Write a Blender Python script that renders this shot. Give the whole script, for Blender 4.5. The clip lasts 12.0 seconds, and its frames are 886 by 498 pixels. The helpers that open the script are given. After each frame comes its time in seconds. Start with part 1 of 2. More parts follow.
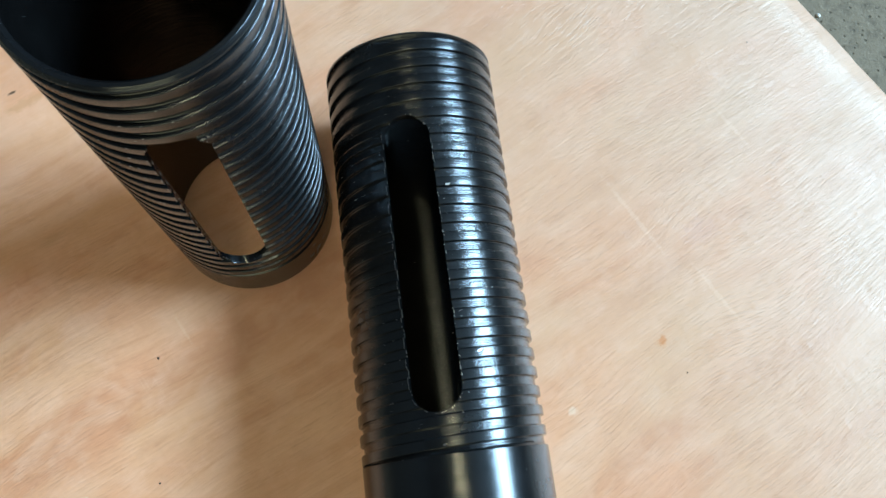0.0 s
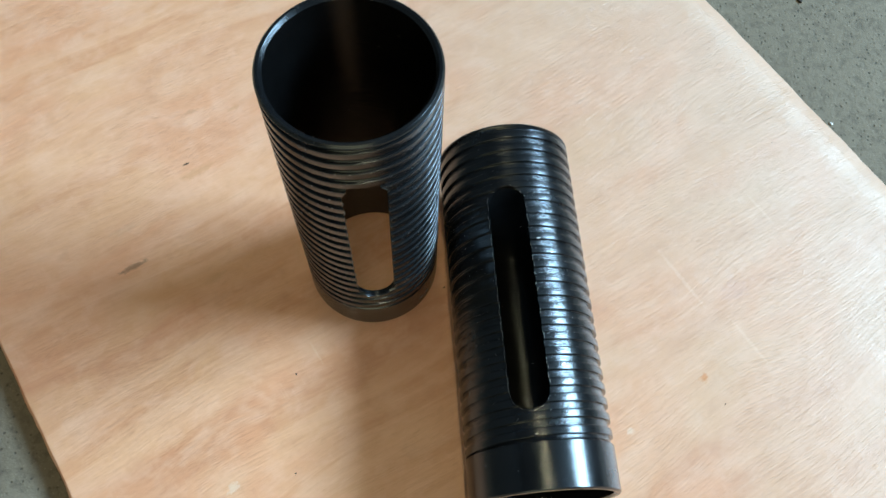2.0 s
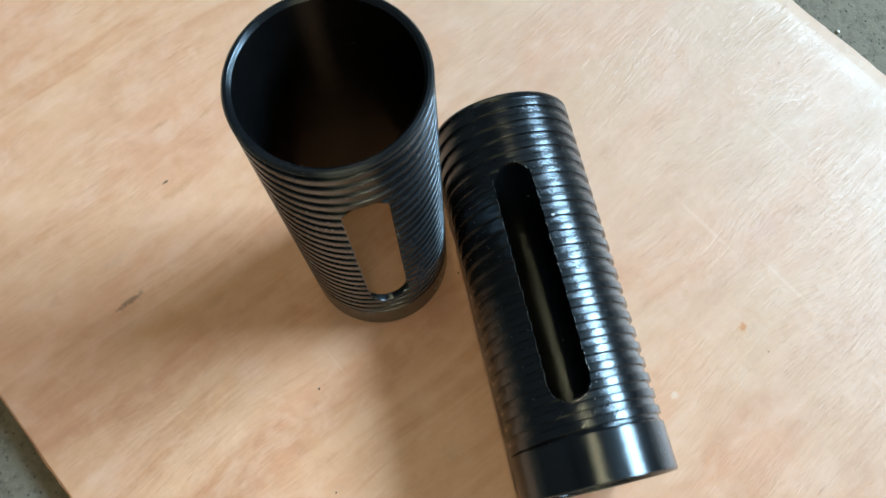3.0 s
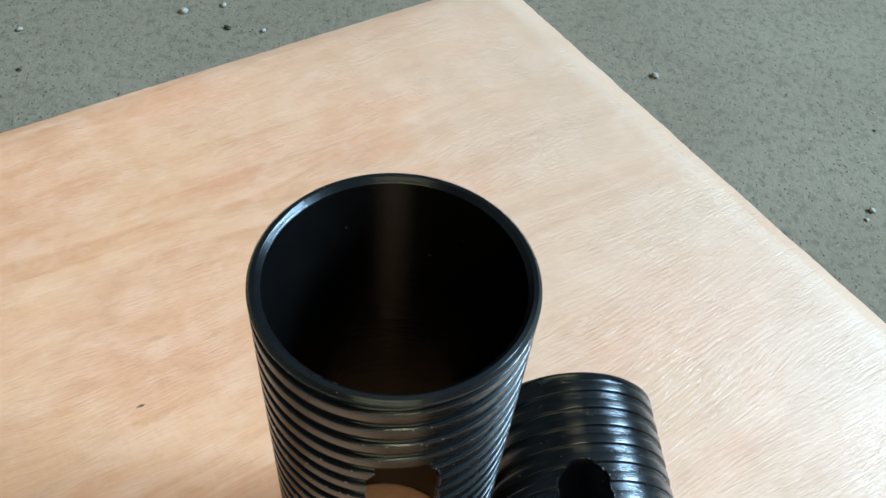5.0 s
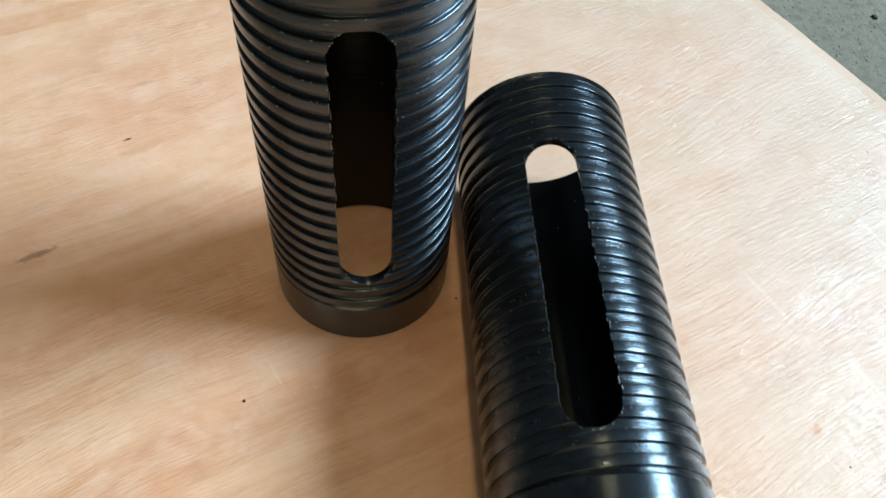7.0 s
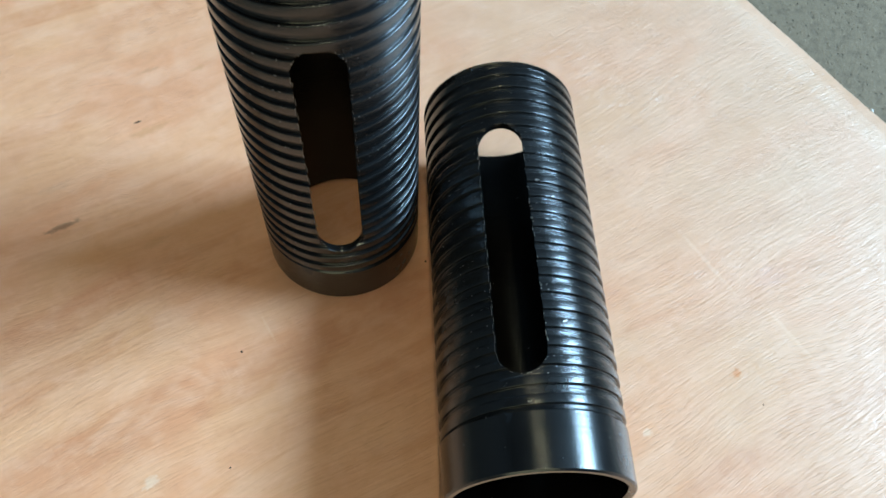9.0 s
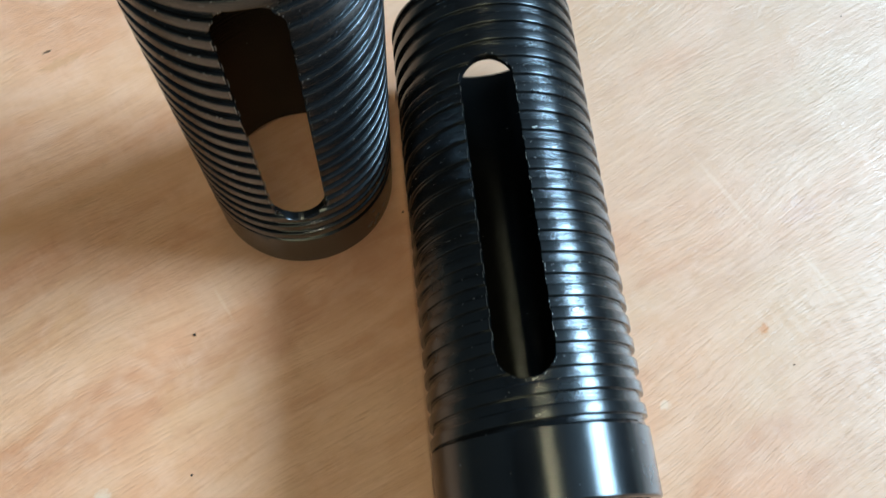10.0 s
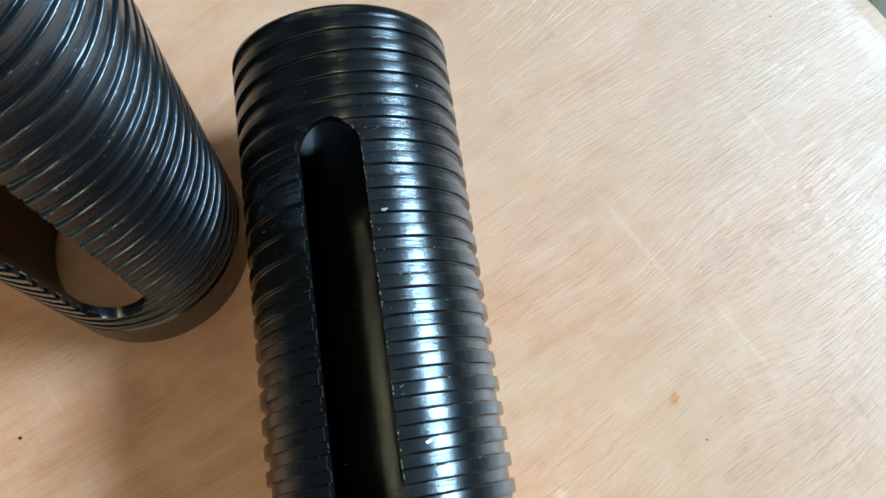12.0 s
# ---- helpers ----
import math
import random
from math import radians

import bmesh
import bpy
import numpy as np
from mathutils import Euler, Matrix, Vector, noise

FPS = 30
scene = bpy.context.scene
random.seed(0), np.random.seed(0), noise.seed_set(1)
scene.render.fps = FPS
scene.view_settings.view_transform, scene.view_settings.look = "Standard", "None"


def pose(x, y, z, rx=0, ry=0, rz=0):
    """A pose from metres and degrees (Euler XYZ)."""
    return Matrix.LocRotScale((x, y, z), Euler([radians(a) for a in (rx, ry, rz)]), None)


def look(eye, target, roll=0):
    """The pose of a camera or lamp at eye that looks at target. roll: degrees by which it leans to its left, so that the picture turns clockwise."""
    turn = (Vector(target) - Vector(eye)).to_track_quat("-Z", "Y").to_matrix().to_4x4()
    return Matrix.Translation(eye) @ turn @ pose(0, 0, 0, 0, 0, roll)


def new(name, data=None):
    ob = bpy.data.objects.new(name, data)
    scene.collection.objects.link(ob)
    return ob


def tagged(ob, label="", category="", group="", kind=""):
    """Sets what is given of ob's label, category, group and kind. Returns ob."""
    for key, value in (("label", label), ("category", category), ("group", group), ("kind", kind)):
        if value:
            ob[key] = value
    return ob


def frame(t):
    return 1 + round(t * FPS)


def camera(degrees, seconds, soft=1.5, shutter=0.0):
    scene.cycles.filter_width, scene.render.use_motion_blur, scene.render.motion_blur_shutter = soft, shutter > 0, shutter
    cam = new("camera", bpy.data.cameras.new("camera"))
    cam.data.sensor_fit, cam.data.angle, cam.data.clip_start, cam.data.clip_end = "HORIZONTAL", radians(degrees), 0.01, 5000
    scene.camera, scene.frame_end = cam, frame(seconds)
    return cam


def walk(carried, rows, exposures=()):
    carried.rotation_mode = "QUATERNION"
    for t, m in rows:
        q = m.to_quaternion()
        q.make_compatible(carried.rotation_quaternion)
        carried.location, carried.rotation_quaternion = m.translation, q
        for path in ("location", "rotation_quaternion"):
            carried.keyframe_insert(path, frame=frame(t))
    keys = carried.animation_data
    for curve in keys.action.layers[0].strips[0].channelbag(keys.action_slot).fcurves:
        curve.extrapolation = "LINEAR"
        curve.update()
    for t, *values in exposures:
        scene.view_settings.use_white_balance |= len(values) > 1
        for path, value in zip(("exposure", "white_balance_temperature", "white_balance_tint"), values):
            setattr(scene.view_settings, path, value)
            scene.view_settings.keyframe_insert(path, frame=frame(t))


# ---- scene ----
cam = camera(55.94, 12.0, soft=1.5, shutter=0.25)
ROWS = [
    (0.0, 0.0113, 0.0252, 0.4084, -13.73, -72.76, 8.50),
    (0.5, -0.0049, 0.0201, 0.4197, -12.55, -71.96, 8.44),
    (1.0, -0.0234, 0.0067, 0.4444, -10.39, -70.01, 7.33),
    (1.5, -0.0303, -0.0158, 0.4706, -7.78, -67.60, 5.27),
    (2.0, -0.0330, -0.0370, 0.4934, -6.29, -65.75, 3.54),
    (2.5, -0.0371, -0.0422, 0.4983, -5.48, -66.42, -0.73),
    (3.0, -0.0362, 0.0054, 0.4778, -7.06, -70.42, -4.44),
    (3.5, -0.0482, 0.0381, 0.4700, -11.24, -68.02, 1.95),
    (3.7, -0.0502, 0.0565, 0.4683, -11.89, -66.60, 4.04),
    (5.3, -0.0577, 0.0216, 0.3690, -5.99, -47.94, 6.12),
    (5.5, -0.0537, 0.0119, 0.3625, -6.17, -48.66, 5.86),
    (6.0, -0.0511, -0.0069, 0.3374, -6.44, -51.17, 6.31),
    (6.5, -0.0546, -0.0270, 0.3192, -7.02, -53.21, 7.39),
    (7.0, -0.0418, -0.0510, 0.3320, -6.55, -54.33, 6.03),
    (7.2, -0.0404, -0.0664, 0.3567, -6.36, -54.95, 4.93),
    (8.8, -0.0181, -0.0858, 0.3963, -3.54, -57.11, 3.31),
    (9.0, -0.0179, -0.0741, 0.3844, -4.33, -58.03, 3.58),
    (9.5, -0.0160, -0.0536, 0.3396, -6.72, -63.20, 4.06),
    (10.0, -0.0156, -0.0024, 0.3496, -9.43, -67.87, 5.46),
    (10.5, 0.0010, 0.0215, 0.3358, -10.66, -68.65, 6.35),
    (11.0, 0.0078, 0.0452, 0.3294, -12.69, -72.11, 7.87),
    (11.5, 0.0251, 0.0561, 0.3237, -13.75, -71.77, 8.13),
    (12.0, 0.0364, 0.0667, 0.3252, -15.99, -73.16, 9.62),
]
EXPOSURES = [(0.0, 0.06), (3.7, 0.08), (5.3, 0.2), (7.2, 0.22), (8.8, 0.08), (12.0, 0.03)]
# yaw to the left from +y, pitch up, roll
walk(cam, [(t, pose(x, y, z, 0, 0, yaw) @ pose(0, 0, 0, 90 + pitch, 0, 0) @ pose(0, 0, 0, 0, 0, roll)) for t, x, y, z, yaw, pitch, roll in ROWS], EXPOSURES)

# ---- world and light: a workshop lit by one large high window, a small roof light and an added warm fill ----
world = bpy.data.worlds.new("world")
scene.world = world
world.use_nodes = True
wn = world.node_tree
sky = wn.nodes.new("ShaderNodeTexSky")
sky.sky_type = "NISHITA"
sky.sun_disc = False
sky.sun_elevation, sky.sun_rotation = radians(40), radians(70)
wn.nodes["Background"].inputs["Strength"].default_value = 0.08
wn.links.new(sky.outputs[0], wn.nodes["Background"].inputs["Color"])


def area(name, place, target, width, height, power, colour):
    data = bpy.data.lights.new(name, "AREA")
    data.shape, data.size, data.size_y, data.energy, data.color = "RECTANGLE", width, height, power, colour
    ob = new(name, data)
    ob.matrix_world = look(place, target)
    return ob


area("window_light", (3.98, 0.7, 3.25), (0.0, 0.7, 3.25), 2.6, 1.7, 780.0, (0.515, 0.785, 1.0))
area("roof_light", (-0.08, -0.2, 4.98), (-0.08, -0.2, 0.0), 0.07, 2.4, 44.0, (1.0, 0.86, 0.50))
# unseen warm fill added on the south side to lift the shadows
area("warm_fill", (-0.4, -3.98, 1.9), (-0.4, 0.0, 1.9), 3.0, 2.4, 34.0, (0.98, 0.84, 0.36))


# ---- materials ----
TURN = 30.1
# marks on the veneer: place, half-lengths along and across the grain, colour, strength
STAINS = [
    (-0.2065, 0.1796, 0.011, 0.0022, (0.13, 0.07, 0.035), 0.65), (-0.1782, 0.2538, 0.0032, 0.0010, (0.06, 0.035, 0.02), 0.95),
    (0.1464, 0.0910, 0.0034, 0.0030, (0.55, 0.22, 0.06), 0.75), (0.0965, 0.0606, 0.0032, 0.0022, (0.80, 0.82, 0.74), 0.32),
    (-0.1362, 0.0398, 0.0045, 0.0034, (0.80, 0.80, 0.72), 0.36), (-0.1790, 0.2950, 0.008, 0.0020, (0.30, 0.16, 0.08), 0.25),
    (-0.1480, 0.2980, 0.006, 0.0022, (0.42, 0.22, 0.08), 0.3), (-0.2150, 0.2060, 0.012, 0.0030, (0.42, 0.28, 0.20), 0.18),
    (0.1435, 0.1570, 0.0016, 0.030, (0.80, 0.70, 0.58), 0.18), (0.1790, 0.1130, 0.0015, 0.022, (0.80, 0.70, 0.58), 0.16), (0.1768, 0.1474, 0.013, 0.008, (0.56, 0.36, 0.30), 0.4),
    (0.2050, 0.2050, 0.0015, 0.018, (0.80, 0.70, 0.58), 0.14), (-0.0900, 0.1180, 0.0010, 0.010, (0.76, 0.62, 0.48), 0.25),
    (-0.1540, 0.1700, 0.009, 0.0035, (0.36, 0.22, 0.12), 0.15), (-0.1700, 0.2480, 0.016, 0.0035, (0.52, 0.30, 0.16), 0.45),
]
def material(name):
    m = bpy.data.materials.new(name)
    m.use_nodes = True
    return m, m.node_tree, m.node_tree.nodes["Principled BSDF"]


def node(tree, kind, **inputs):
    n = tree.nodes.new(kind)
    for key, value in inputs.items():
        n.inputs[key.replace("_", " ")].default_value = value
    return n


def mapped(tree, scale, source="Object", rotation=0.0):
    co = tree.nodes.new("ShaderNodeTexCoord")
    mp = tree.nodes.new("ShaderNodeMapping")
    mp.inputs["Scale"].default_value = scale
    mp.inputs["Rotation"].default_value = (0, 0, rotation)
    tree.links.new(co.outputs[source], mp.inputs["Vector"])
    return mp.outputs[0]


def noise_tex(tree, vector, scale=1.0, detail=3.0, rough=0.5, distortion=0.0):
    n = node(tree, "ShaderNodeTexNoise", Scale=scale, Detail=detail, Roughness=rough, Distortion=distortion)
    tree.links.new(vector, n.inputs["Vector"])
    return n.outputs["Fac"]


def ramp(tree, fac, stops):
    n = tree.nodes.new("ShaderNodeValToRGB")
    while len(n.color_ramp.elements) < len(stops):
        n.color_ramp.elements.new(0.5)
    for e, (at, c) in zip(n.color_ramp.elements, stops):
        e.position = at
        e.color = (c, c, c, 1) if isinstance(c, float) else (*c, 1)
    tree.links.new(fac, n.inputs["Fac"])
    return n.outputs["Color"]


def mix(tree, fac, a, b, blend="MIX"):
    n = tree.nodes.new("ShaderNodeMix")
    n.data_type, n.blend_type = "RGBA", blend
    for socket, value in ((n.inputs[0], fac), (n.inputs[6], a), (n.inputs[7], b)):
        if isinstance(value, (int, float)):
            socket.default_value = value
        elif isinstance(value, tuple):
            socket.default_value = (*value, 1)
        else:
            tree.links.new(value, socket)
    return n.outputs[2]


def maths(tree, op, a, b=0.0, c=0.0, clamp=False):
    n = tree.nodes.new("ShaderNodeMath")
    n.operation, n.use_clamp = op, clamp
    for socket, value in zip(n.inputs, (a, b, c)):
        if isinstance(value, (int, float)):
            socket.default_value = value
        else:
            tree.links.new(value, socket)
    return n.outputs[0]


def bump(tree, bsdf, height, strength, distance):
    n = node(tree, "ShaderNodeBump", Strength=strength, Distance=distance)
    tree.links.new(height, n.inputs["Height"])
    tree.links.new(n.outputs[0], bsdf.inputs["Normal"])


def veneer_material():
    """Rotary-cut tropical veneer; the grain runs along the board's local x."""
    m, t, b = material("plywood_veneer")
    warp = noise_tex(t, mapped(t, (3.0, 7.0, 1)), 1.0, 2.0)
    co = t.nodes.new("ShaderNodeTexCoord").outputs["Object"]
    off = t.nodes.new("ShaderNodeVectorMath")
    off.operation = "MULTIPLY_ADD"
    t.links.new(warp, off.inputs[0])
    off.inputs[1].default_value = (0.0, 0.07, 0.0)
    t.links.new(co, off.inputs[2])
    base = off.outputs[0]

    def stretched(scale):
        mp = t.nodes.new("ShaderNodeMapping")
        mp.inputs["Scale"].default_value = scale
        t.links.new(base, mp.inputs["Vector"])
        return mp.outputs[0]

    bands = noise_tex(t, stretched((2.4, 34.0, 1)), 1.0, 5.0, 0.6, 0.5)
    wide = noise_tex(t, mapped(t, (3.0, 5.0, 1)), 1.0, 2.0)
    figure = noise_tex(t, mapped(t, (60.0, 85.0, 1)), 1.0, 4.0, 0.62, 0.5)
    streak = noise_tex(t, stretched((22.0, 330.0, 1)), 1.0, 3.0, 0.6)
    fibre = noise_tex(t, stretched((40.0, 1000.0, 1)), 1.0, 3.0, 0.7)
    pores = noise_tex(t, stretched((85.0, 2300.0, 1)), 1.0, 1.0, 0.4)
    where = noise_tex(t, mapped(t, (14.0, 20.0, 1)), 1.0, 2.0)
    polish = noise_tex(t, mapped(t, (30.0, 13.0, 1)), 1.0, 3.0, 0.6, 0.4)
    combed = noise_tex(t, stretched((34.0, 420.0, 1)), 1.0, 3.0, 0.65)
    rolled = noise_tex(t, mapped(t, (300.0, 70.0, 1)), 1.0, 2.0, 0.5)
    scuffs = noise_tex(t, mapped(t, (700.0, 26.0, 1)), 1.0, 2.0, 0.5)
    patch = noise_tex(t, mapped(t, (9.0, 17.0, 1)), 1.0, 3.0, 0.55, 0.6)
    blotch = noise_tex(t, mapped(t, (28.0, 46.0, 1)), 1.0, 3.0, 0.6, 0.4)
    col = ramp(t, bands, [(0.28, (0.528, 0.247, 0.133)), (0.42, (0.634, 0.359, 0.219)), (0.53, (0.692, 0.427, 0.275)), (0.62, (0.592, 0.310, 0.176)), (0.72, (0.666, 0.395, 0.241))])
    col = mix(t, ramp(t, patch, [(0.36, 0.70), (0.50, 0.0)]), col, (0.660, 0.345, 0.205))
    col = mix(t, ramp(t, patch, [(0.52, 0.0), (0.68, 0.55)]), col, (0.692, 0.427, 0.245))
    col = mix(t, ramp(t, wide, [(0.35, 0.0), (0.7, 0.35)]), col, (0.666, 0.395, 0.284))
    col = mix(t, ramp(t, blotch, [(0.50, 0.0), (0.70, 0.55)]), col, (0.740, 0.503, 0.378))
    col = mix(t, ramp(t, blotch, [(0.28, 0.35), (0.44, 0.0)]), col, (0.528, 0.264, 0.159))
    col = mix(t, ramp(t, figure, [(0.48, 0.0), (0.75, 0.36)]), col, (0.782, 0.547, 0.421))
    col = mix(t, ramp(t, figure, [(0.25, 0.30), (0.42, 0.0)]), col, (0.496, 0.251, 0.155))
    col = mix(t, ramp(t, streak, [(0.30, 0.08), (0.44, 0.0)]), col, (0.444, 0.198, 0.103))
    col = mix(t, ramp(t, fibre, [(0.33, 0.06), (0.55, 0.0)]), col, (0.401, 0.188, 0.095))
    pore = maths(t, "MULTIPLY", ramp(t, pores, [(0.58, 0.0), (0.70, 1.0)]), ramp(t, where, [(0.35, 0.15), (0.6, 1.0)]))
    col = mix(t, maths(t, "MULTIPLY", pore, 0.10), col, (0.324, 0.148, 0.070))
    scuff = maths(t, "MULTIPLY", ramp(t, scuffs, [(0.63, 0.0), (0.72, 1.0)]), ramp(t, figure, [(0.45, 0.0), (0.6, 1.0)]))
    col = mix(t, maths(t, "MULTIPLY", scuff, 0.10), col, (0.842, 0.658, 0.511))
    ragged = noise_tex(t, mapped(t, (260, 420, 1)), 1.0, 3.0, 0.7)
    split = t.nodes.new("ShaderNodeSeparateXYZ")
    t.links.new(co, split.inputs[0])
    # pale strip by the right edge: wear and a highlight, painted as colour
    rim = maths(t, "ADD", split.outputs[0], maths(t, "MULTIPLY", maths(t, "SUBTRACT", polish, 0.5), 0.012))
    rim = maths(t, "MULTIPLY", maths(t, "SUBTRACT", rim, 0.330), 1 / 0.04)
    worn = maths(t, "MULTIPLY", ramp(t, rim, [(0.28, 0.0), (0.48, 0.30), (0.62, 0.30), (0.78, 0.05)]), ramp(t, combed, [(0.25, 0.35), (0.55, 1.0)]))
    col = mix(t, worn, col, (0.80, 0.71, 0.62))
    # from orange to greyer across the sheet's width: window sheen put into the colour
    sheen_side = maths(t, "ADD", split.outputs[0], maths(t, "MULTIPLY", maths(t, "SUBTRACT", patch, 0.5), 0.22))
    col = mix(t, ramp(t, maths(t, "MULTIPLY_ADD", sheen_side, 2.0, 0.2), [(0.30, 0.0), (0.85, 0.60)]), col, (0.490, 0.392, 0.310))
    for x, y, along, across, shade, much in STAINS:
        c, sn = math.cos(radians(TURN)), math.sin(radians(TURN))
        shift = t.nodes.new("ShaderNodeVectorMath")
        shift.operation = "SUBTRACT"
        t.links.new(co, shift.inputs[0])
        shift.inputs[1].default_value = (x * c + y * sn, y * c - x * sn, 0)
        size = t.nodes.new("ShaderNodeVectorMath")
        size.operation = "MULTIPLY"
        t.links.new(shift.outputs[0], size.inputs[0])
        size.inputs[1].default_value = (1 / along, 1 / across, 0)
        far = t.nodes.new("ShaderNodeVectorMath")
        far.operation = "LENGTH"
        t.links.new(size.outputs[0], far.inputs[0])
        d = maths(t, "ADD", far.outputs["Value"], maths(t, "MULTIPLY", maths(t, "SUBTRACT", ragged, 0.5), 2.2))
        col = mix(t, maths(t, "MULTIPLY", ramp(t, d, [(0.45, 1.0), (1.0, 0.0)]), much), col, shade)
    col = mix(t, 1.0, col, (1.11, 0.97, 0.885), "MULTIPLY")
    t.links.new(col, b.inputs["Base Color"])
    gloss = maths(t, "ADD", maths(t, "MULTIPLY", polish, 0.62), maths(t, "MULTIPLY", combed, 0.38))
    t.links.new(ramp(t, gloss, [(0.36, 0.60), (0.50, 0.45), (0.64, 0.31)]), b.inputs["Roughness"])
    b.inputs["Specular IOR Level"].default_value = 0.75
    b.inputs["Anisotropic"].default_value = 0.6
    b.inputs["Coat Weight"].default_value, b.inputs["Coat Roughness"].default_value = 0.38, 0.34
    across = node(t, "ShaderNodeCombineXYZ", X=-math.sin(radians(TURN)), Y=math.cos(radians(TURN)), Z=0.0)
    t.links.new(across.outputs[0], b.inputs["Tangent"])
    relief = maths(t, "SUBTRACT", maths(t, "MULTIPLY", fibre, 1.2), maths(t, "MULTIPLY", pore, 1.0))
    relief = maths(t, "ADD", relief, maths(t, "MULTIPLY", maths(t, "MULTIPLY", combed, ramp(t, where, [(0.35, 0.3), (0.62, 1.0)])), 1.8))
    relief = maths(t, "ADD", relief, maths(t, "MULTIPLY", figure, 0.9))
    relief = maths(t, "ADD", relief, maths(t, "MULTIPLY", rolled, 0.7))
    bump(t, b, relief, 0.5, 0.0004)
    return m


def core_material():
    """Edge of the board: thin plies in brown and tan."""
    m, t, b = material("plywood_core")
    w = node(t, "ShaderNodeTexNoise", Scale=1.0, Detail=2.0)
    t.links.new(mapped(t, (12, 12, 900)), w.inputs["Vector"])
    t.links.new(ramp(t, w.outputs["Fac"], [(0.35, (0.10, 0.06, 0.035)), (0.65, (0.24, 0.15, 0.085))]), b.inputs["Base Color"])
    b.inputs["Roughness"].default_value = 0.8
    return m


def concrete_material(name, low, high, grain=1.0, pitted=0.0):
    m, t, b = material(name)
    v = mapped(t, (1, 1, 1))
    big = noise_tex(t, v, 5.0, 4.0, 0.6)
    mid = noise_tex(t, v, 150.0 * grain, 4.0, 0.65)
    fine = noise_tex(t, v, 420.0 * grain, 3.0, 0.7)
    col = mix(t, ramp(t, big, [(0.3, 0.0), (0.7, 1.0)]), low, high)
    col = mix(t, ramp(t, mid, [(0.33, 0.7), (0.52, 0.0)]), col, tuple(c * 0.62 for c in low))
    col = mix(t, ramp(t, fine, [(0.58, 0.0), (0.74, 0.5)]), col, tuple(min(1, c * 1.7) for c in high))
    cells = node(t, "ShaderNodeTexVoronoi", Scale=250.0, Randomness=1.0)
    t.links.new(v, cells.inputs["Vector"])
    uneven = maths(t, "ADD", cells.outputs["Distance"], maths(t, "MULTIPLY", fine, 0.22))
    some = node(t, "ShaderNodeSeparateColor")
    t.links.new(cells.outputs["Color"], some.inputs[0])
    pit = maths(t, "MULTIPLY", ramp(t, uneven, [(0.24, 1.0), (0.36, 0.0)]), ramp(t, some.outputs[0], [(0.15, 0.0), (0.55, pitted)]))
    col = mix(t, maths(t, "MULTIPLY", pit, 0.6), col, tuple(c * 0.28 for c in low))
    t.links.new(col, b.inputs["Base Color"])
    b.inputs["Roughness"].default_value = 0.85
    height = maths(t, "ADD", mid, maths(t, "MULTIPLY", fine, 0.5))
    bump(t, b, maths(t, "SUBTRACT", height, maths(t, "MULTIPLY", pit, 1.2)), 0.5, 0.002)
    return m


def steel_material(name, colour, rough, crest_lines, groove_lines, broad_waves, stretch, ior, oil=0.0, grains=0.18):
    """Blackened steel with fine lathe lines round the local z axis, deeper in the grooves than on the crests."""
    m, t, b = material(name)
    lines = noise_tex(t, mapped(t, (22, 22, 1500)), 1.0, 3.0, 0.65)
    broad = noise_tex(t, mapped(t, (60, 60, 260)), 1.0, 3.0, 0.6)
    blotch = noise_tex(t, mapped(t, (45, 45, 45)), 1.0, 4.0, 0.65)
    grit = noise_tex(t, mapped(t, (900, 900, 900)), 1.0, 2.0, 0.6)
    nicks = noise_tex(t, mapped(t, (420, 420, 900)), 1.0, 2.0, 0.5)
    nick = ramp(t, nicks, [(0.78, 0.0), (0.80, 1.0)])
    flat = t.nodes.new("ShaderNodeVectorMath")
    flat.operation = "LENGTH"
    t.links.new(mapped(t, (1, 1, 0)), flat.inputs[0])
    crest = maths(t, "MULTIPLY", maths(t, "SUBTRACT", flat.outputs["Value"], 0.0389), 1600.0, clamp=True)
    col = mix(t, ramp(t, blotch, [(0.35, 0.0), (0.7, 1.0)]), colour, tuple(c * 1.9 for c in colour))
    col = mix(t, maths(t, "MULTIPLY", nick, 0.6), col, (0.40, 0.40, 0.40))
    t.links.new(col, b.inputs["Base Color"])
    b.inputs["IOR"].default_value = ior
    b.inputs["Specular Tint"].default_value = (0.80, 0.91, 1.0, 1.0)
    b.inputs["Anisotropic"].default_value = stretch
    b.inputs["Anisotropic Rotation"].default_value = 0.25
    tangent = t.nodes.new("ShaderNodeTangent")
    tangent.direction_type, tangent.axis = "RADIAL", "Z"
    t.links.new(tangent.outputs[0], b.inputs["Tangent"])
    t.links.new(maths(t, "ADD", maths(t, "MULTIPLY", blotch, 0.16), rough - 0.08), b.inputs["Roughness"])
    much = maths(t, "MULTIPLY_ADD", crest, crest_lines - groove_lines, groove_lines)
    h = maths(t, "ADD", maths(t, "MULTIPLY", lines, much), maths(t, "MULTIPLY", broad, broad_waves))
    h = maths(t, "ADD", h, maths(t, "MULTIPLY", grit, grains))
    h = maths(t, "ADD", h, maths(t, "MULTIPLY", nick, 0.8))
    bump(t, b, h, 0.8, 0.00012)
    # a thin film of oil
    b.inputs["Coat Weight"].default_value, b.inputs["Coat Roughness"].default_value = oil, 0.16
    t.links.new(b.inputs["Normal"].links[0].from_socket, b.inputs["Coat Normal"])
    return m


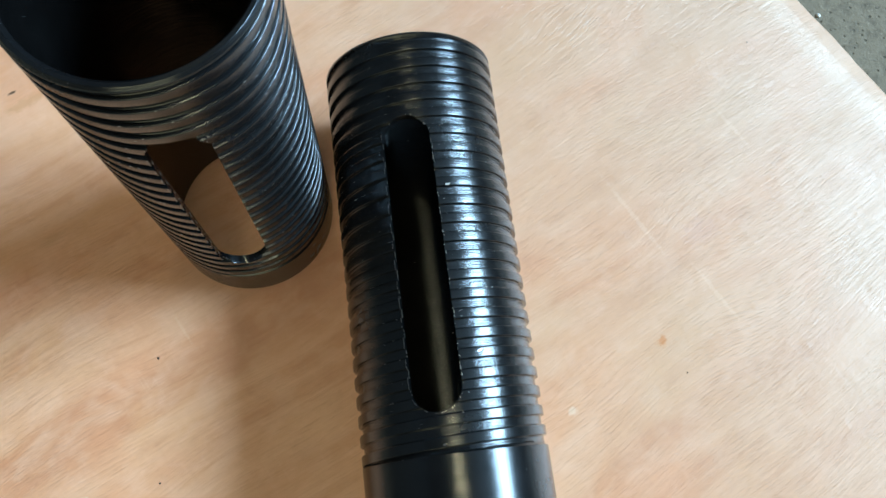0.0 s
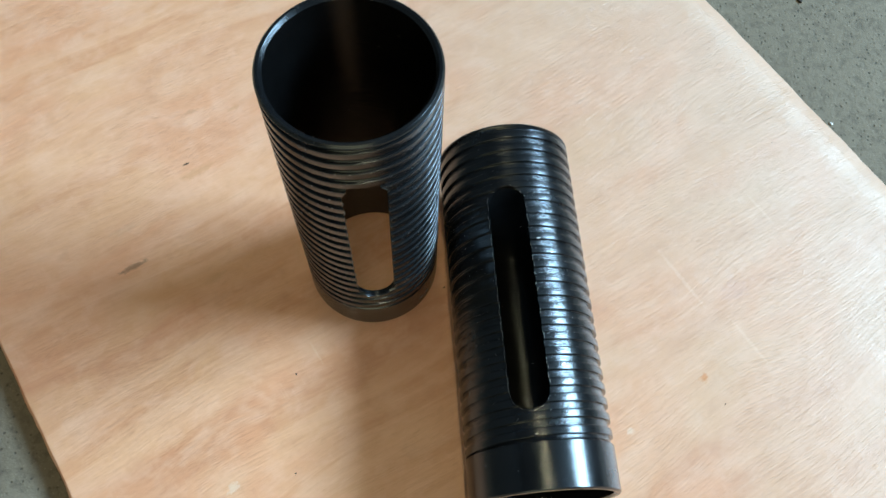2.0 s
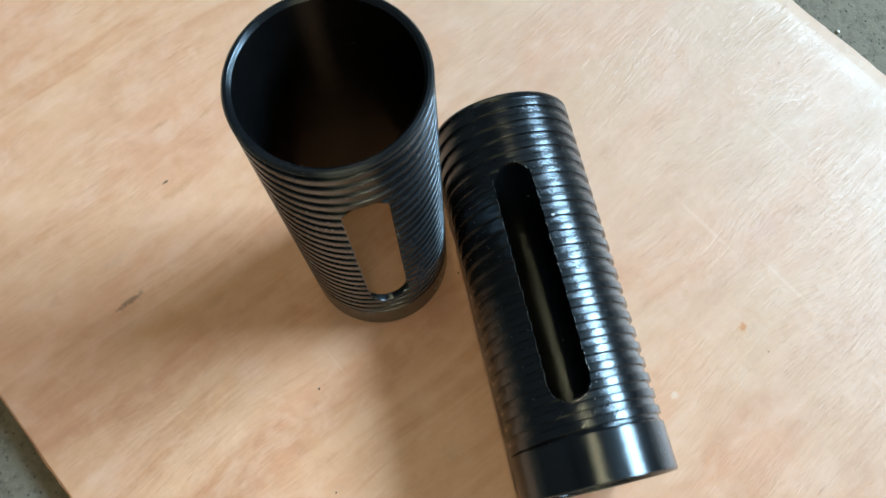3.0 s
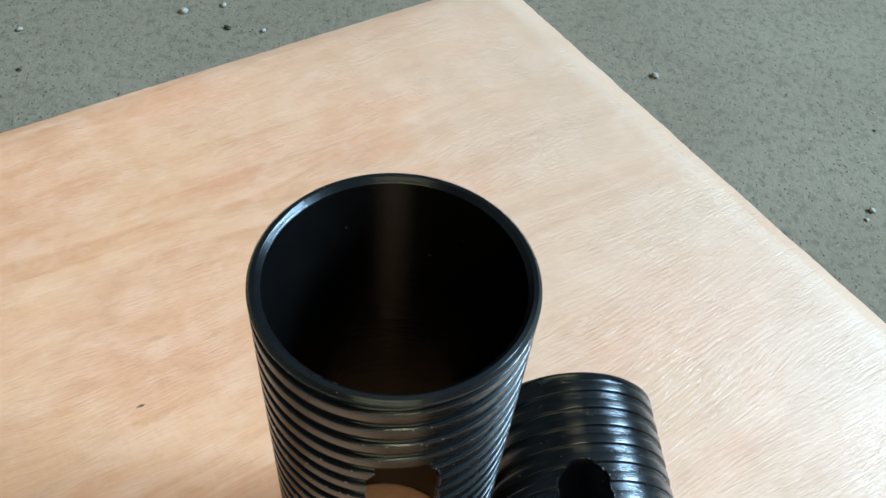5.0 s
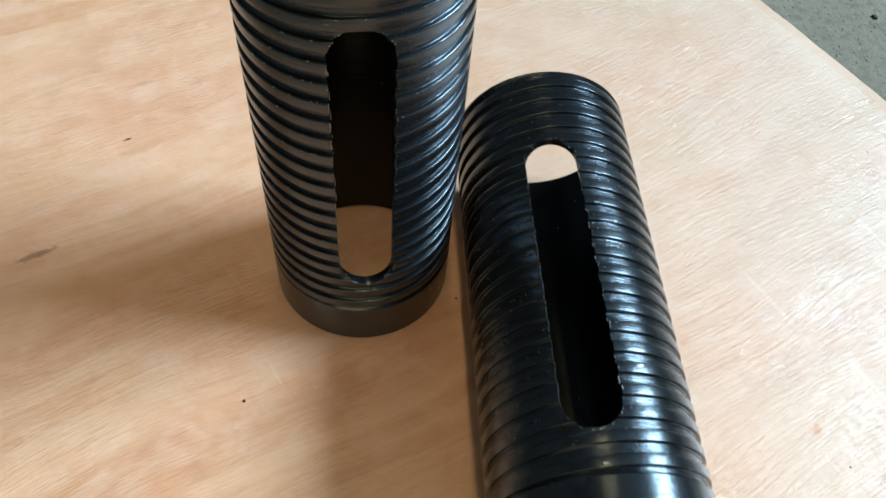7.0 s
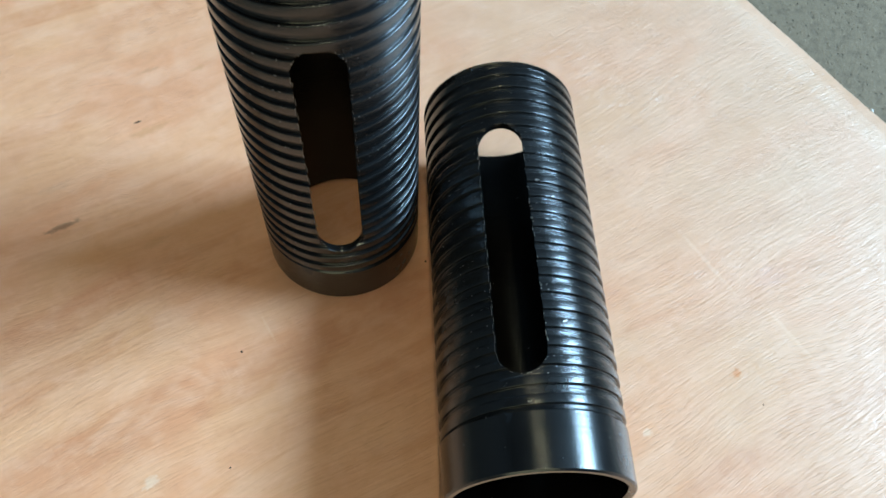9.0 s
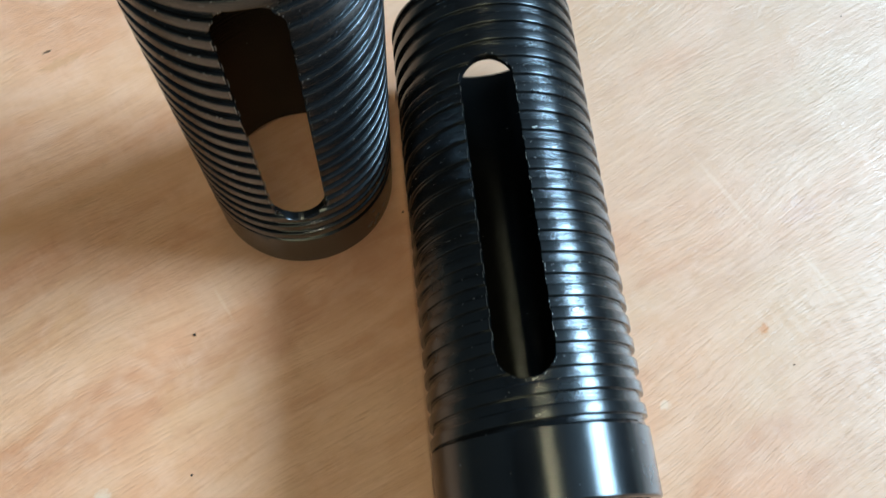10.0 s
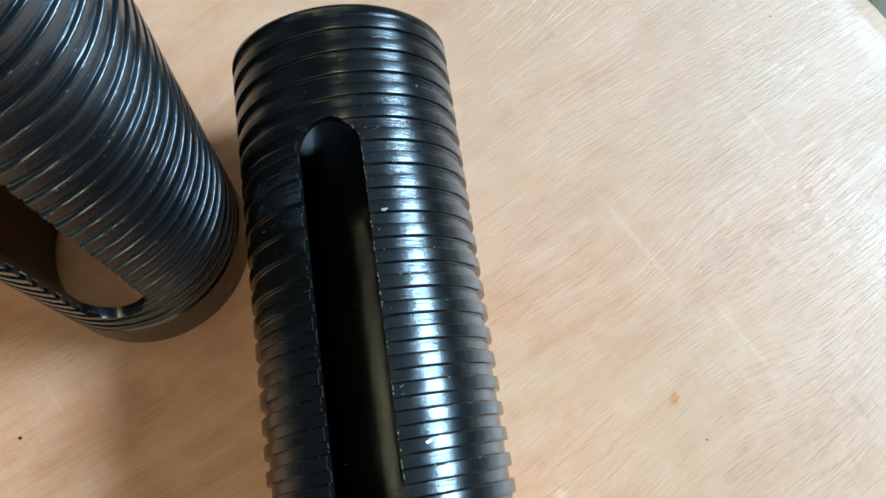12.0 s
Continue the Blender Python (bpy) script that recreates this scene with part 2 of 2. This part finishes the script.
def plain_material(name, colour, rough, metal=0.0):
    m, t, b = material(name)
    n = noise_tex(t, mapped(t, (300, 300, 300)), 1.0, 3.0)
    t.links.new(mix(t, n, colour, tuple(c * 0.55 for c in colour)), b.inputs["Base Color"])
    b.inputs["Roughness"].default_value, b.inputs["Metallic"].default_value = rough, metal
    return m


VENEER, CORE = veneer_material(), core_material()
CONCRETE = concrete_material("worn_concrete", (0.168, 0.138, 0.098), (0.218, 0.184, 0.134), 1.0, 1.0)
PLASTER = concrete_material("dull_plaster", (0.060, 0.058, 0.055), (0.078, 0.076, 0.072), 0.05)
STEEL = steel_material("blackened_steel", (0.0036, 0.0039, 0.0045), 0.25, 1.0, 2.0, 0.14, 0.6, 1.66, 0.22, 0.03)
BORE = steel_material("blackened_bore", (0.0028, 0.0028, 0.0029), 0.19, 1.2, 1.2, 0.1, 0.3, 1.38, 0.0, 0.5)
WHITE = plain_material("white_quartz", (0.95, 0.95, 0.93), 0.5)
BRIGHT = plain_material("bare_steel", (0.45, 0.44, 0.42), 0.42, 1.0)
GRIT = plain_material("pale_grit", (0.40, 0.39, 0.36), 0.7)
DARK = plain_material("dark_grit", (0.035, 0.025, 0.018), 0.8)


# ---- builders ----
def mesh_from(name, verts, faces, mat, smooth=False):
    me = bpy.data.meshes.new(name)
    me.from_pydata([tuple(v) for v in verts], [], faces)
    me.materials.append(mat)
    if smooth:
        me.polygons.foreach_set("use_smooth", [True] * len(me.polygons))
    me.update()
    return me


def part(name, bm, mat, parent, label=""):
    me = bpy.data.meshes.new(name)
    bm.to_mesh(me)
    bm.free()
    me.materials.append(mat)
    ob = new(name, me)
    ob.parent = parent
    if label:
        tagged(ob, label)
    return ob


def box(bm, x0, x1, y0, y1, z0, z1):
    v = [bm.verts.new(p) for p in ((x0, y0, z0), (x1, y0, z0), (x1, y1, z0), (x0, y1, z0), (x0, y0, z1), (x1, y0, z1), (x1, y1, z1), (x0, y1, z1))]
    for f in ((3, 2, 1, 0), (4, 5, 6, 7), (0, 1, 5, 4), (1, 2, 6, 5), (2, 3, 7, 6), (3, 0, 4, 7)):
        bm.faces.new([v[i] for i in f])


def boxes_object(name, boxes, mat):
    bm = bmesh.new()
    for b in boxes:
        box(bm, *b)
    me = bpy.data.meshes.new(name)
    bm.to_mesh(me)
    bm.free()
    me.materials.append(mat)
    return new(name, me)


# ---- the room: floor, and unseen walls and ceiling added to shape the light ----
FLOOR = -0.0145
tagged(boxes_object("floor", [(-4.2, 4.2, -4.2, 6.2, FLOOR - 0.2, FLOOR)], CONCRETE), "rough grey worn concrete workshop floor", "floor", kind="structure")
tagged(boxes_object("wall_west", [(-4.2, -4.0, -4.2, 6.2, FLOOR, 5.0)], PLASTER), "unseen dull grey plastered wall, added to enclose the light", "wall", kind="structure")
tagged(boxes_object("wall_south", [(-4.0, -1.9, -4.2, -4.0, FLOOR, 5.0), (1.1, 4.0, -4.2, -4.0, FLOOR, 5.0), (-1.9, 1.1, -4.2, -4.0, 3.1, 5.0)], PLASTER), "unseen dull grey plastered wall with an opening for the added fill", "wall", kind="structure")
tagged(boxes_object("wall_north", [(-4.0, 4.0, 6.0, 6.2, FLOOR, 5.0)], PLASTER), "unseen dull grey plastered wall, added to enclose the light", "wall", kind="structure")
tagged(boxes_object("wall_east", [(4.0, 4.2, -4.2, -0.6, FLOOR, 5.0), (4.0, 4.2, 2.0, 6.2, FLOOR, 5.0), (4.0, 4.2, -0.6, 2.0, FLOOR, 2.4), (4.0, 4.2, -0.6, 2.0, 4.1, 5.0)], PLASTER), "unseen dull grey plastered wall, added, with a large window opening", "wall", kind="structure")
tagged(boxes_object("ceiling", [(-4.2, -0.115, -4.2, 6.2, 5.0, 5.1), (-0.045, 4.2, -4.2, 6.2, 5.0, 5.1), (-0.115, -0.045, -4.2, -1.4, 5.0, 5.1), (-0.115, -0.045, 1.0, 6.2, 5.0, 5.1)], PLASTER), "unseen grey workshop ceiling, added, with a roof light", "ceiling", kind="structure")

# ---- plywood sheet ----
U0, U1, V0 = -0.1785, 0.3683, -0.62


def back_edge(u):
    """The far edge, cut a little out of square."""
    return 0.5528 + 0.0235 * (u - 0.0)


def sheet_outline(inset, rough, seed):
    left = U0 + inset * 0.12
    corners = [(left, V0), (U1 - inset, V0), (U1 - inset, back_edge(U1) - inset), (left, back_edge(U0) - inset)]
    pts = []
    for (ax, ay), (bx, by) in zip(corners, corners[1:] + corners[:1]):
        n = 92 if abs(bx - ax) > abs(by - ay) else 190
        nx, ny = (by - ay), -(bx - ax)
        k = math.hypot(nx, ny)
        for i in range(n):
            f = i / n
            x, y = ax + (bx - ax) * f, ay + (by - ay) * f
            w = rough * (noise.noise((x * 40, y * 40, seed)) + 0.6 * noise.noise((x * 210, y * 210, seed + 3)))
            if i == 0:
                w = -0.001
            pts.append((x + nx / k * w, y + ny / k * w))
    return pts


def slab(bm, rings):
    """A closed slab from stacked outlines (points, z)."""
    loops = [[bm.verts.new((x, y, z)) for x, y in pts] for pts, z in rings]
    n = len(loops[0])
    for a, b in zip(loops, loops[1:]):
        for i in range(n):
            bm.faces.new((a[i], a[(i + 1) % n], b[(i + 1) % n], b[i]))
    bm.faces.new(loops[0][::-1])
    bm.faces.new(loops[-1])


sheet = new("plywood_sheet")
sheet.matrix_world = pose(0, 0, 0, 0, 0, TURN)
tagged(sheet, "pale pinkish-tan plywood sheet lying flat on concrete, scuffed", "plywood")
bm = bmesh.new()
slab(bm, [(sheet_outline(0.0010, 0.0004, 5), FLOOR), (sheet_outline(0.0006, 0.0004, 5), -0.0040)])
part("core", bm, CORE, sheet, "brown layered plywood edge")
bm = bmesh.new()
slab(bm, [(sheet_outline(0.0004, 0.0009, 2), -0.0040), (sheet_outline(0.0, 0.0009, 2), -0.0031), (sheet_outline(0.0010, 0.0008, 2), -0.0025), (sheet_outline(0.005, 0.0005, 2), -0.0017), (sheet_outline(0.010, 0.0004, 2), -0.0007), (sheet_outline(0.015, 0.0003, 2), -0.0002), (sheet_outline(0.020, 0.0002, 2), 0.0)])
part("face_veneer", bm, VENEER, sheet, "pale tan face veneer with fine grain")

# ---- threaded pipes ----
RADIUS, BORE_R, LENGTH, PITCH, DEEP = 0.0400, 0.0362, 0.2086, 0.00822, 0.0015
THREAD = 0.0266


def pipe_shell(first, last):
    """Outer skin with one helical groove, end chamfers and the bore, as one closed skin."""
    steps = 180
    prof = [(0.0, 0.00030), (0.00008, 0.00012), (0.00022, 0.00003), (0.00045, 0.0), (0.0019, 0.00001), (0.0036, 0.0), (0.00395, 0.00006), (0.00415, 0.00018), (0.00427, 0.00040),
            (0.00436, DEEP - 0.0002), (0.0046, DEEP), (0.0062, DEEP), (0.0079, DEEP), (0.00816, DEEP - 0.0002)]
    lo, hi = 0.0238, LENGTH - 0.0016
    s0 = THREAD
    verts, index, faces = [], {}, []
    turns = int(hi / PITCH) + 1
    rows = []
    for k in range(-6, turns + 2):
        for d, deep in prof:
            rows.append((s0 + k * PITCH + d, k, deep))
    per = len(prof)

    def vert(r, j):
        if j == steps:
            r, j = r + per, 0
        if (r, j) in index:
            return index[r, j]
        s, k, deep = rows[r]
        th = 2 * math.pi * j / steps
        s += PITCH * (th - math.pi) / (2 * math.pi)
        tau = (s - s0) / PITCH
        fade = min(1.0, max(0.0, (tau - first) / 0.12)) * min(1.0, max(0.0, (last - tau) / 0.12))
        s = min(max(s, lo), hi)
        if s <= lo or s >= hi:
            fade = 0.0
        th -= math.pi
        rad = RADIUS - deep * fade
        index[r, j] = len(verts)
        verts.append((math.sin(th) * rad, -math.cos(th) * rad, s))
        return index[r, j]

    for r in range(0, len(rows) - per - 1):
        for j in range(steps):
            faces.append((vert(r, j), vert(r, j + 1), vert(r + 1, j + 1), vert(r + 1, j)))
    me = mesh_from("tube", verts, faces, STEEL)
    bm = bmesh.new()
    bm.from_mesh(me)
    bpy.data.meshes.remove(me)
    bmesh.ops.remove_doubles(bm, verts=bm.verts, dist=1e-6)
    bmesh.ops.dissolve_degenerate(bm, edges=bm.edges, dist=1e-6)

    def ring(rad, s):
        return [bm.verts.new((math.sin(2 * math.pi * j / steps - math.pi) * rad, -math.cos(2 * math.pi * j / steps - math.pi) * rad, s)) for j in range(steps)]

    def rows_between(a, b):
        for j in range(steps):
            bm.faces.new((a[j], a[(j + 1) % steps], b[(j + 1) % steps], b[j]))

    def rim(s):
        got = [v for v in bm.verts if abs(v.co.z - s) < 1e-7 and v.is_boundary]
        return sorted(got, key=lambda v: math.atan2(v.co.x, -v.co.y))

    low, top = rim(lo), rim(hi)
    outer = [(RADIUS, 0.0180), (RADIUS, 0.0008), (RADIUS - 0.0008, 0.0), (BORE_R + 0.0010, 0.0), (BORE_R, 0.0010)]
    rings = [low] if len(low) == steps else []
    for rad, s in outer:
        rings.append(ring(rad, s))
    rings.append(ring(BORE_R, LENGTH * 0.5))
    rings.append(ring(BORE_R, LENGTH - 0.0016))
    rings.append(ring(BORE_R + 0.0014, LENGTH))
    rings.append(ring(RADIUS - 0.0011, LENGTH))
    rings.append(ring(RADIUS - 0.0002, LENGTH - 0.0009))
    if len(top) == steps:
        rings.append(top)
    for a, b in zip(rings, rings[1:]):
        rows_between(b, a)
    bmesh.ops.recalc_face_normals(bm, faces=bm.faces)
    return bm


def slot_cutter(low, high, angle, half, lean):
    """A stadium-shaped block through one side of the wall, at that angle from local -y, with a rounded-off lip; lean: sideways shift of the cut at the bore."""
    bm = bmesh.new()
    ends = [(math.pi * i / 16, high - half) for i in range(17)] + [(math.pi + math.pi * i / 16, low + half) for i in range(17)]
    m = Matrix.Rotation(radians(angle), 4, "Z")
    loops = []
    for shrink, depth, shift in ((0.0, None, 0.0), (0.0, -0.0002, 0.0), (0.0002, 0.0002, 0.1), (0.0003, 0.0008, 0.3), (0.0003, 0.03, 1.0)):
        loop = []
        for a, mid in ends:
            x = half * math.cos(a)
            skin_y = -math.sqrt(RADIUS ** 2 - x ** 2)
            y = -0.06 if depth is None else -0.015 if depth > 0.02 else skin_y + depth
            r = half - shrink
            loop.append(bm.verts.new(m @ Vector((r * math.cos(a) + lean * shift, y, mid + r * math.sin(a)))))
        loops.append(loop)
    n = len(ends)
    bm.faces.new(loops[0])
    bm.faces.new(loops[-1][::-1])
    for near, far in zip(loops, loops[1:]):
        for i in range(n):
            bm.faces.new((near[(i + 1) % n], near[i], far[i], far[(i + 1) % n]))
    bmesh.ops.recalc_face_normals(bm, faces=bm.faces)
    return bm


def slotted_tube(low, high, angle, half, first, last, lean):
    bm = pipe_shell(first, last)
    whole = bpy.data.meshes.new("whole")
    bm.to_mesh(whole)
    bm.free()
    whole.materials.append(STEEL)
    whole.materials.append(BORE)
    for f in whole.polygons:
        f.material_index = int(math.hypot(f.center.x, f.center.y) < BORE_R + 0.0004)
    cutter = bpy.data.meshes.new("cutter")
    cb = slot_cutter(low, high, angle, half, lean)
    cb.to_mesh(cutter)
    cb.free()
    cutter.materials.append(STEEL)
    a, b = new("whole", whole), new("cutter", cutter)
    mod = a.modifiers.new("cut", "BOOLEAN")
    mod.operation, mod.solver, mod.object = "DIFFERENCE", "EXACT", b
    got = bpy.data.meshes.new_from_object(a.evaluated_get(bpy.context.evaluated_depsgraph_get()))
    bpy.data.objects.remove(a)
    bpy.data.objects.remove(b)
    got.name = "tube"
    got.polygons.foreach_set("use_smooth", [True] * len(got.polygons))
    got.set_sharp_from_angle(angle=radians(36))
    return got


def skin(s, angle):
    """The outer radius at a height and an angle in degrees."""
    return RADIUS if ((s - THREAD) / PITCH - angle / 360) % 1.0 < 0.00426 / PITCH or s < 0.0238 else RADIUS - DEEP


def burrs(thing, low, high, angle, half, glints, chips):
    """Torn bright metal along the slot's lip, small bright slivers standing for glints on the thread crests and a few
    larger chips.
    """
    rng = random.Random(int(low * 1e5))
    bm = bmesh.new()

    def sliver(s, a, along_s, along_a, lift):
        r = skin(s, a) + lift
        pts = []
        n = 6
        for i in range(n):
            f = 2 * math.pi * i / n
            k = rng.uniform(0.55, 1.0)
            pts.append((a + math.degrees(along_a * k * math.cos(f) / RADIUS), s + along_s * k * math.sin(f)))
        top = [bm.verts.new((math.sin(radians(q)) * r, -math.cos(radians(q)) * r, z)) for q, z in pts]
        foot = [bm.verts.new((math.sin(radians(q)) * (r - 0.0003), -math.cos(radians(q)) * (r - 0.0003), z)) for q, z in pts]
        bm.faces.new(top)
        for i in range(n):
            bm.faces.new((top[i], foot[i], foot[(i + 1) % n], top[(i + 1) % n]))

    edge = []
    z = low + half
    while z < high - half:
        edge += [(-half, z, 0.95), (half, z, 0.4)]
        z += 0.0007
    for i in range(44):
        f = math.pi * i / 43
        edge += [(half * math.cos(f), high - half + half * math.sin(f), 0.3), (half * math.cos(f), low + half - half * math.sin(f), 0.5)]
    for x, z, chance in edge:
        if rng.random() < chance * (0.8 + noise.noise((x * 90, z * 160, low * 50))):
            out = 1.012 + rng.uniform(-0.002, 0.012)
            mid = (low + high) / 2
            zz = z if abs(x) >= half * 0.999 else (z - (low + half if z < mid else high - half)) * out + (low + half if z < mid else high - half)
            sliver(zz, angle + math.degrees(math.asin(min(1.0, x * out / RADIUS))), rng.uniform(0.0003, 0.0006), rng.uniform(0.00008, 0.00017), 0.00006)
    # bare-metal slivers modelled in place of highlights on the crest edges
    for i in range(glints):
        a = rng.uniform(-75, 75)
        k = rng.randint(1, 20)
        s = THREAD + PITCH * (k + a / 360) + (0.00405 if rng.random() < 0.7 else rng.uniform(0.0003, 0.0038))
        if low - 0.001 < s < high + 0.001 and abs(a - angle) < 17:
            continue
        sliver(s, a, rng.uniform(0.00004, 0.00009), rng.uniform(0.0001, 0.0006), 0.00003)
    for s, a, size in chips:
        sliver(s, a, size * 0.5, size, 0.00008)
        sliver(s + size * 0.3, a + 1.2, size * 0.35, size * 0.5, 0.00012)
    bmesh.ops.recalc_face_normals(bm, faces=bm.faces)
    tagged(part("burr", bm, BRIGHT, thing, "torn bright bare metal along the slot lip, with glint slivers on the crests"), kind="stuff")


def threaded_pipe(m, label, low, high, angle, glints, chips, lean, first=-0.32, last=21.95):
    thing = new("threaded_pipe")
    thing.matrix_world = m
    tagged(thing, label, "steel pipe", "slotted threaded pipes on the plywood")
    tube = new("tube", slotted_tube(low, high, angle, 0.0107, first, last, lean))
    tube.parent = thing
    burrs(thing, low, high, angle, 0.0107, glints, chips)
    return thing


STAND = Vector((-0.0534, 0.1755, 0.0))
LIE_X, LIE_K, LIE_N = 0.0358, -0.0261, 0.0185
standing = threaded_pipe(Matrix.Translation(STAND + Vector((0, 0, 0.0002))), "black steel threaded pipe with a long slot, standing upright on plywood", 0.0445, 0.1745, 5.5, 220, [], -0.0016)
axis = Vector((LIE_K, 1, 0)).normalized()
side = axis.cross(Vector((0, 0, 1)))
turn = Matrix((side, (0, 0, -1), axis)).transposed().to_4x4()
lying = threaded_pipe(Matrix.Translation(Vector((LIE_X, 0, RADIUS + 0.0002)) + axis * LIE_N) @ turn, "black steel threaded pipe with a long slot, lying on plywood", 0.0400, 0.1680, -10.0, 260, [(0.0625, 18.0, 0.0013), (0.1342, 12.0, 0.0011), (0.1262, 22.0, 0.0008), (0.0275, -9.0, 0.0007)], 0.0)


# ---- crumbs on the board and stones on the floor ----
def pebble(name, x, y, z, size, flat, mat, label, category, group):
    rng = random.Random(int(abs(x * 7919 + y * 104729) * 1000))
    bm = bmesh.new()
    bmesh.ops.create_icosphere(bm, subdivisions=2, radius=1.0)
    ox, oy = rng.uniform(0, 50), rng.uniform(0, 50)
    for v in bm.verts:
        k = 1.0 + 0.45 * noise.noise((v.co.x * 1.3 + ox, v.co.y * 1.3 + oy, v.co.z * 1.3))
        v.co = Vector((v.co.x * size * k * 1.25, v.co.y * size * k, (v.co.z * k) * size * flat))
    foot = min(v.co.z for v in bm.verts)
    for v in bm.verts:
        v.co.z = max(v.co.z - foot - size * flat * 0.25, 0.0)
    me = bpy.data.meshes.new(name)
    bm.to_mesh(me)
    bm.free()
    me.materials.append(mat)
    me.polygons.foreach_set("use_smooth", [True] * len(me.polygons))
    ob = new(name, me)
    ob.matrix_world = pose(x, y, z, 0, 0, rng.uniform(0, 180))
    return tagged(ob, label, category, group)


for x, y, size in ((-0.1018, 0.1047, 0.00052), (-0.1010, 0.0459, 0.00042), (-0.0093, 0.1572, 0.0005), (0.1562, 0.0742, 0.0003), (0.2245, 0.2553, 0.0003)):
    pebble("crumb", x, y, 0.0, size, 0.7, DARK, "tiny dark crumb of dirt lying on the plywood", "crumb", "crumbs on the plywood")
for x, y, size, mat in ((-0.2201, 0.6200, 0.0030, GRIT), (-0.1548, 0.5990, 0.0018, GRIT), (-0.1903, 0.6310, 0.0022, GRIT), (-0.3383, 0.5874, 0.0020, GRIT), (0.1536, 0.5596, 0.0026, GRIT), (0.2789, 0.4184, 0.0020, GRIT), (0.2787, 0.2779, 0.0012, WHITE), (0.2722, 0.4098, 0.0013, GRIT)):
    pebble("stone", x, y, FLOOR, size, 0.7, mat, "small pale grey stone on the concrete floor", "stone", "small stones on the floor")
for x, y, size in ((-0.1829, 0.6006, 0.0024), (-0.3249, 0.5387, 0.0016), (0.2819, 0.3909, 0.0018), (0.3130, 0.5030, 0.0012)):
    pebble("stone", x, y, FLOOR, size, 0.5, DARK, "small dark brown stone on the concrete floor", "stone", "small stones on the floor")
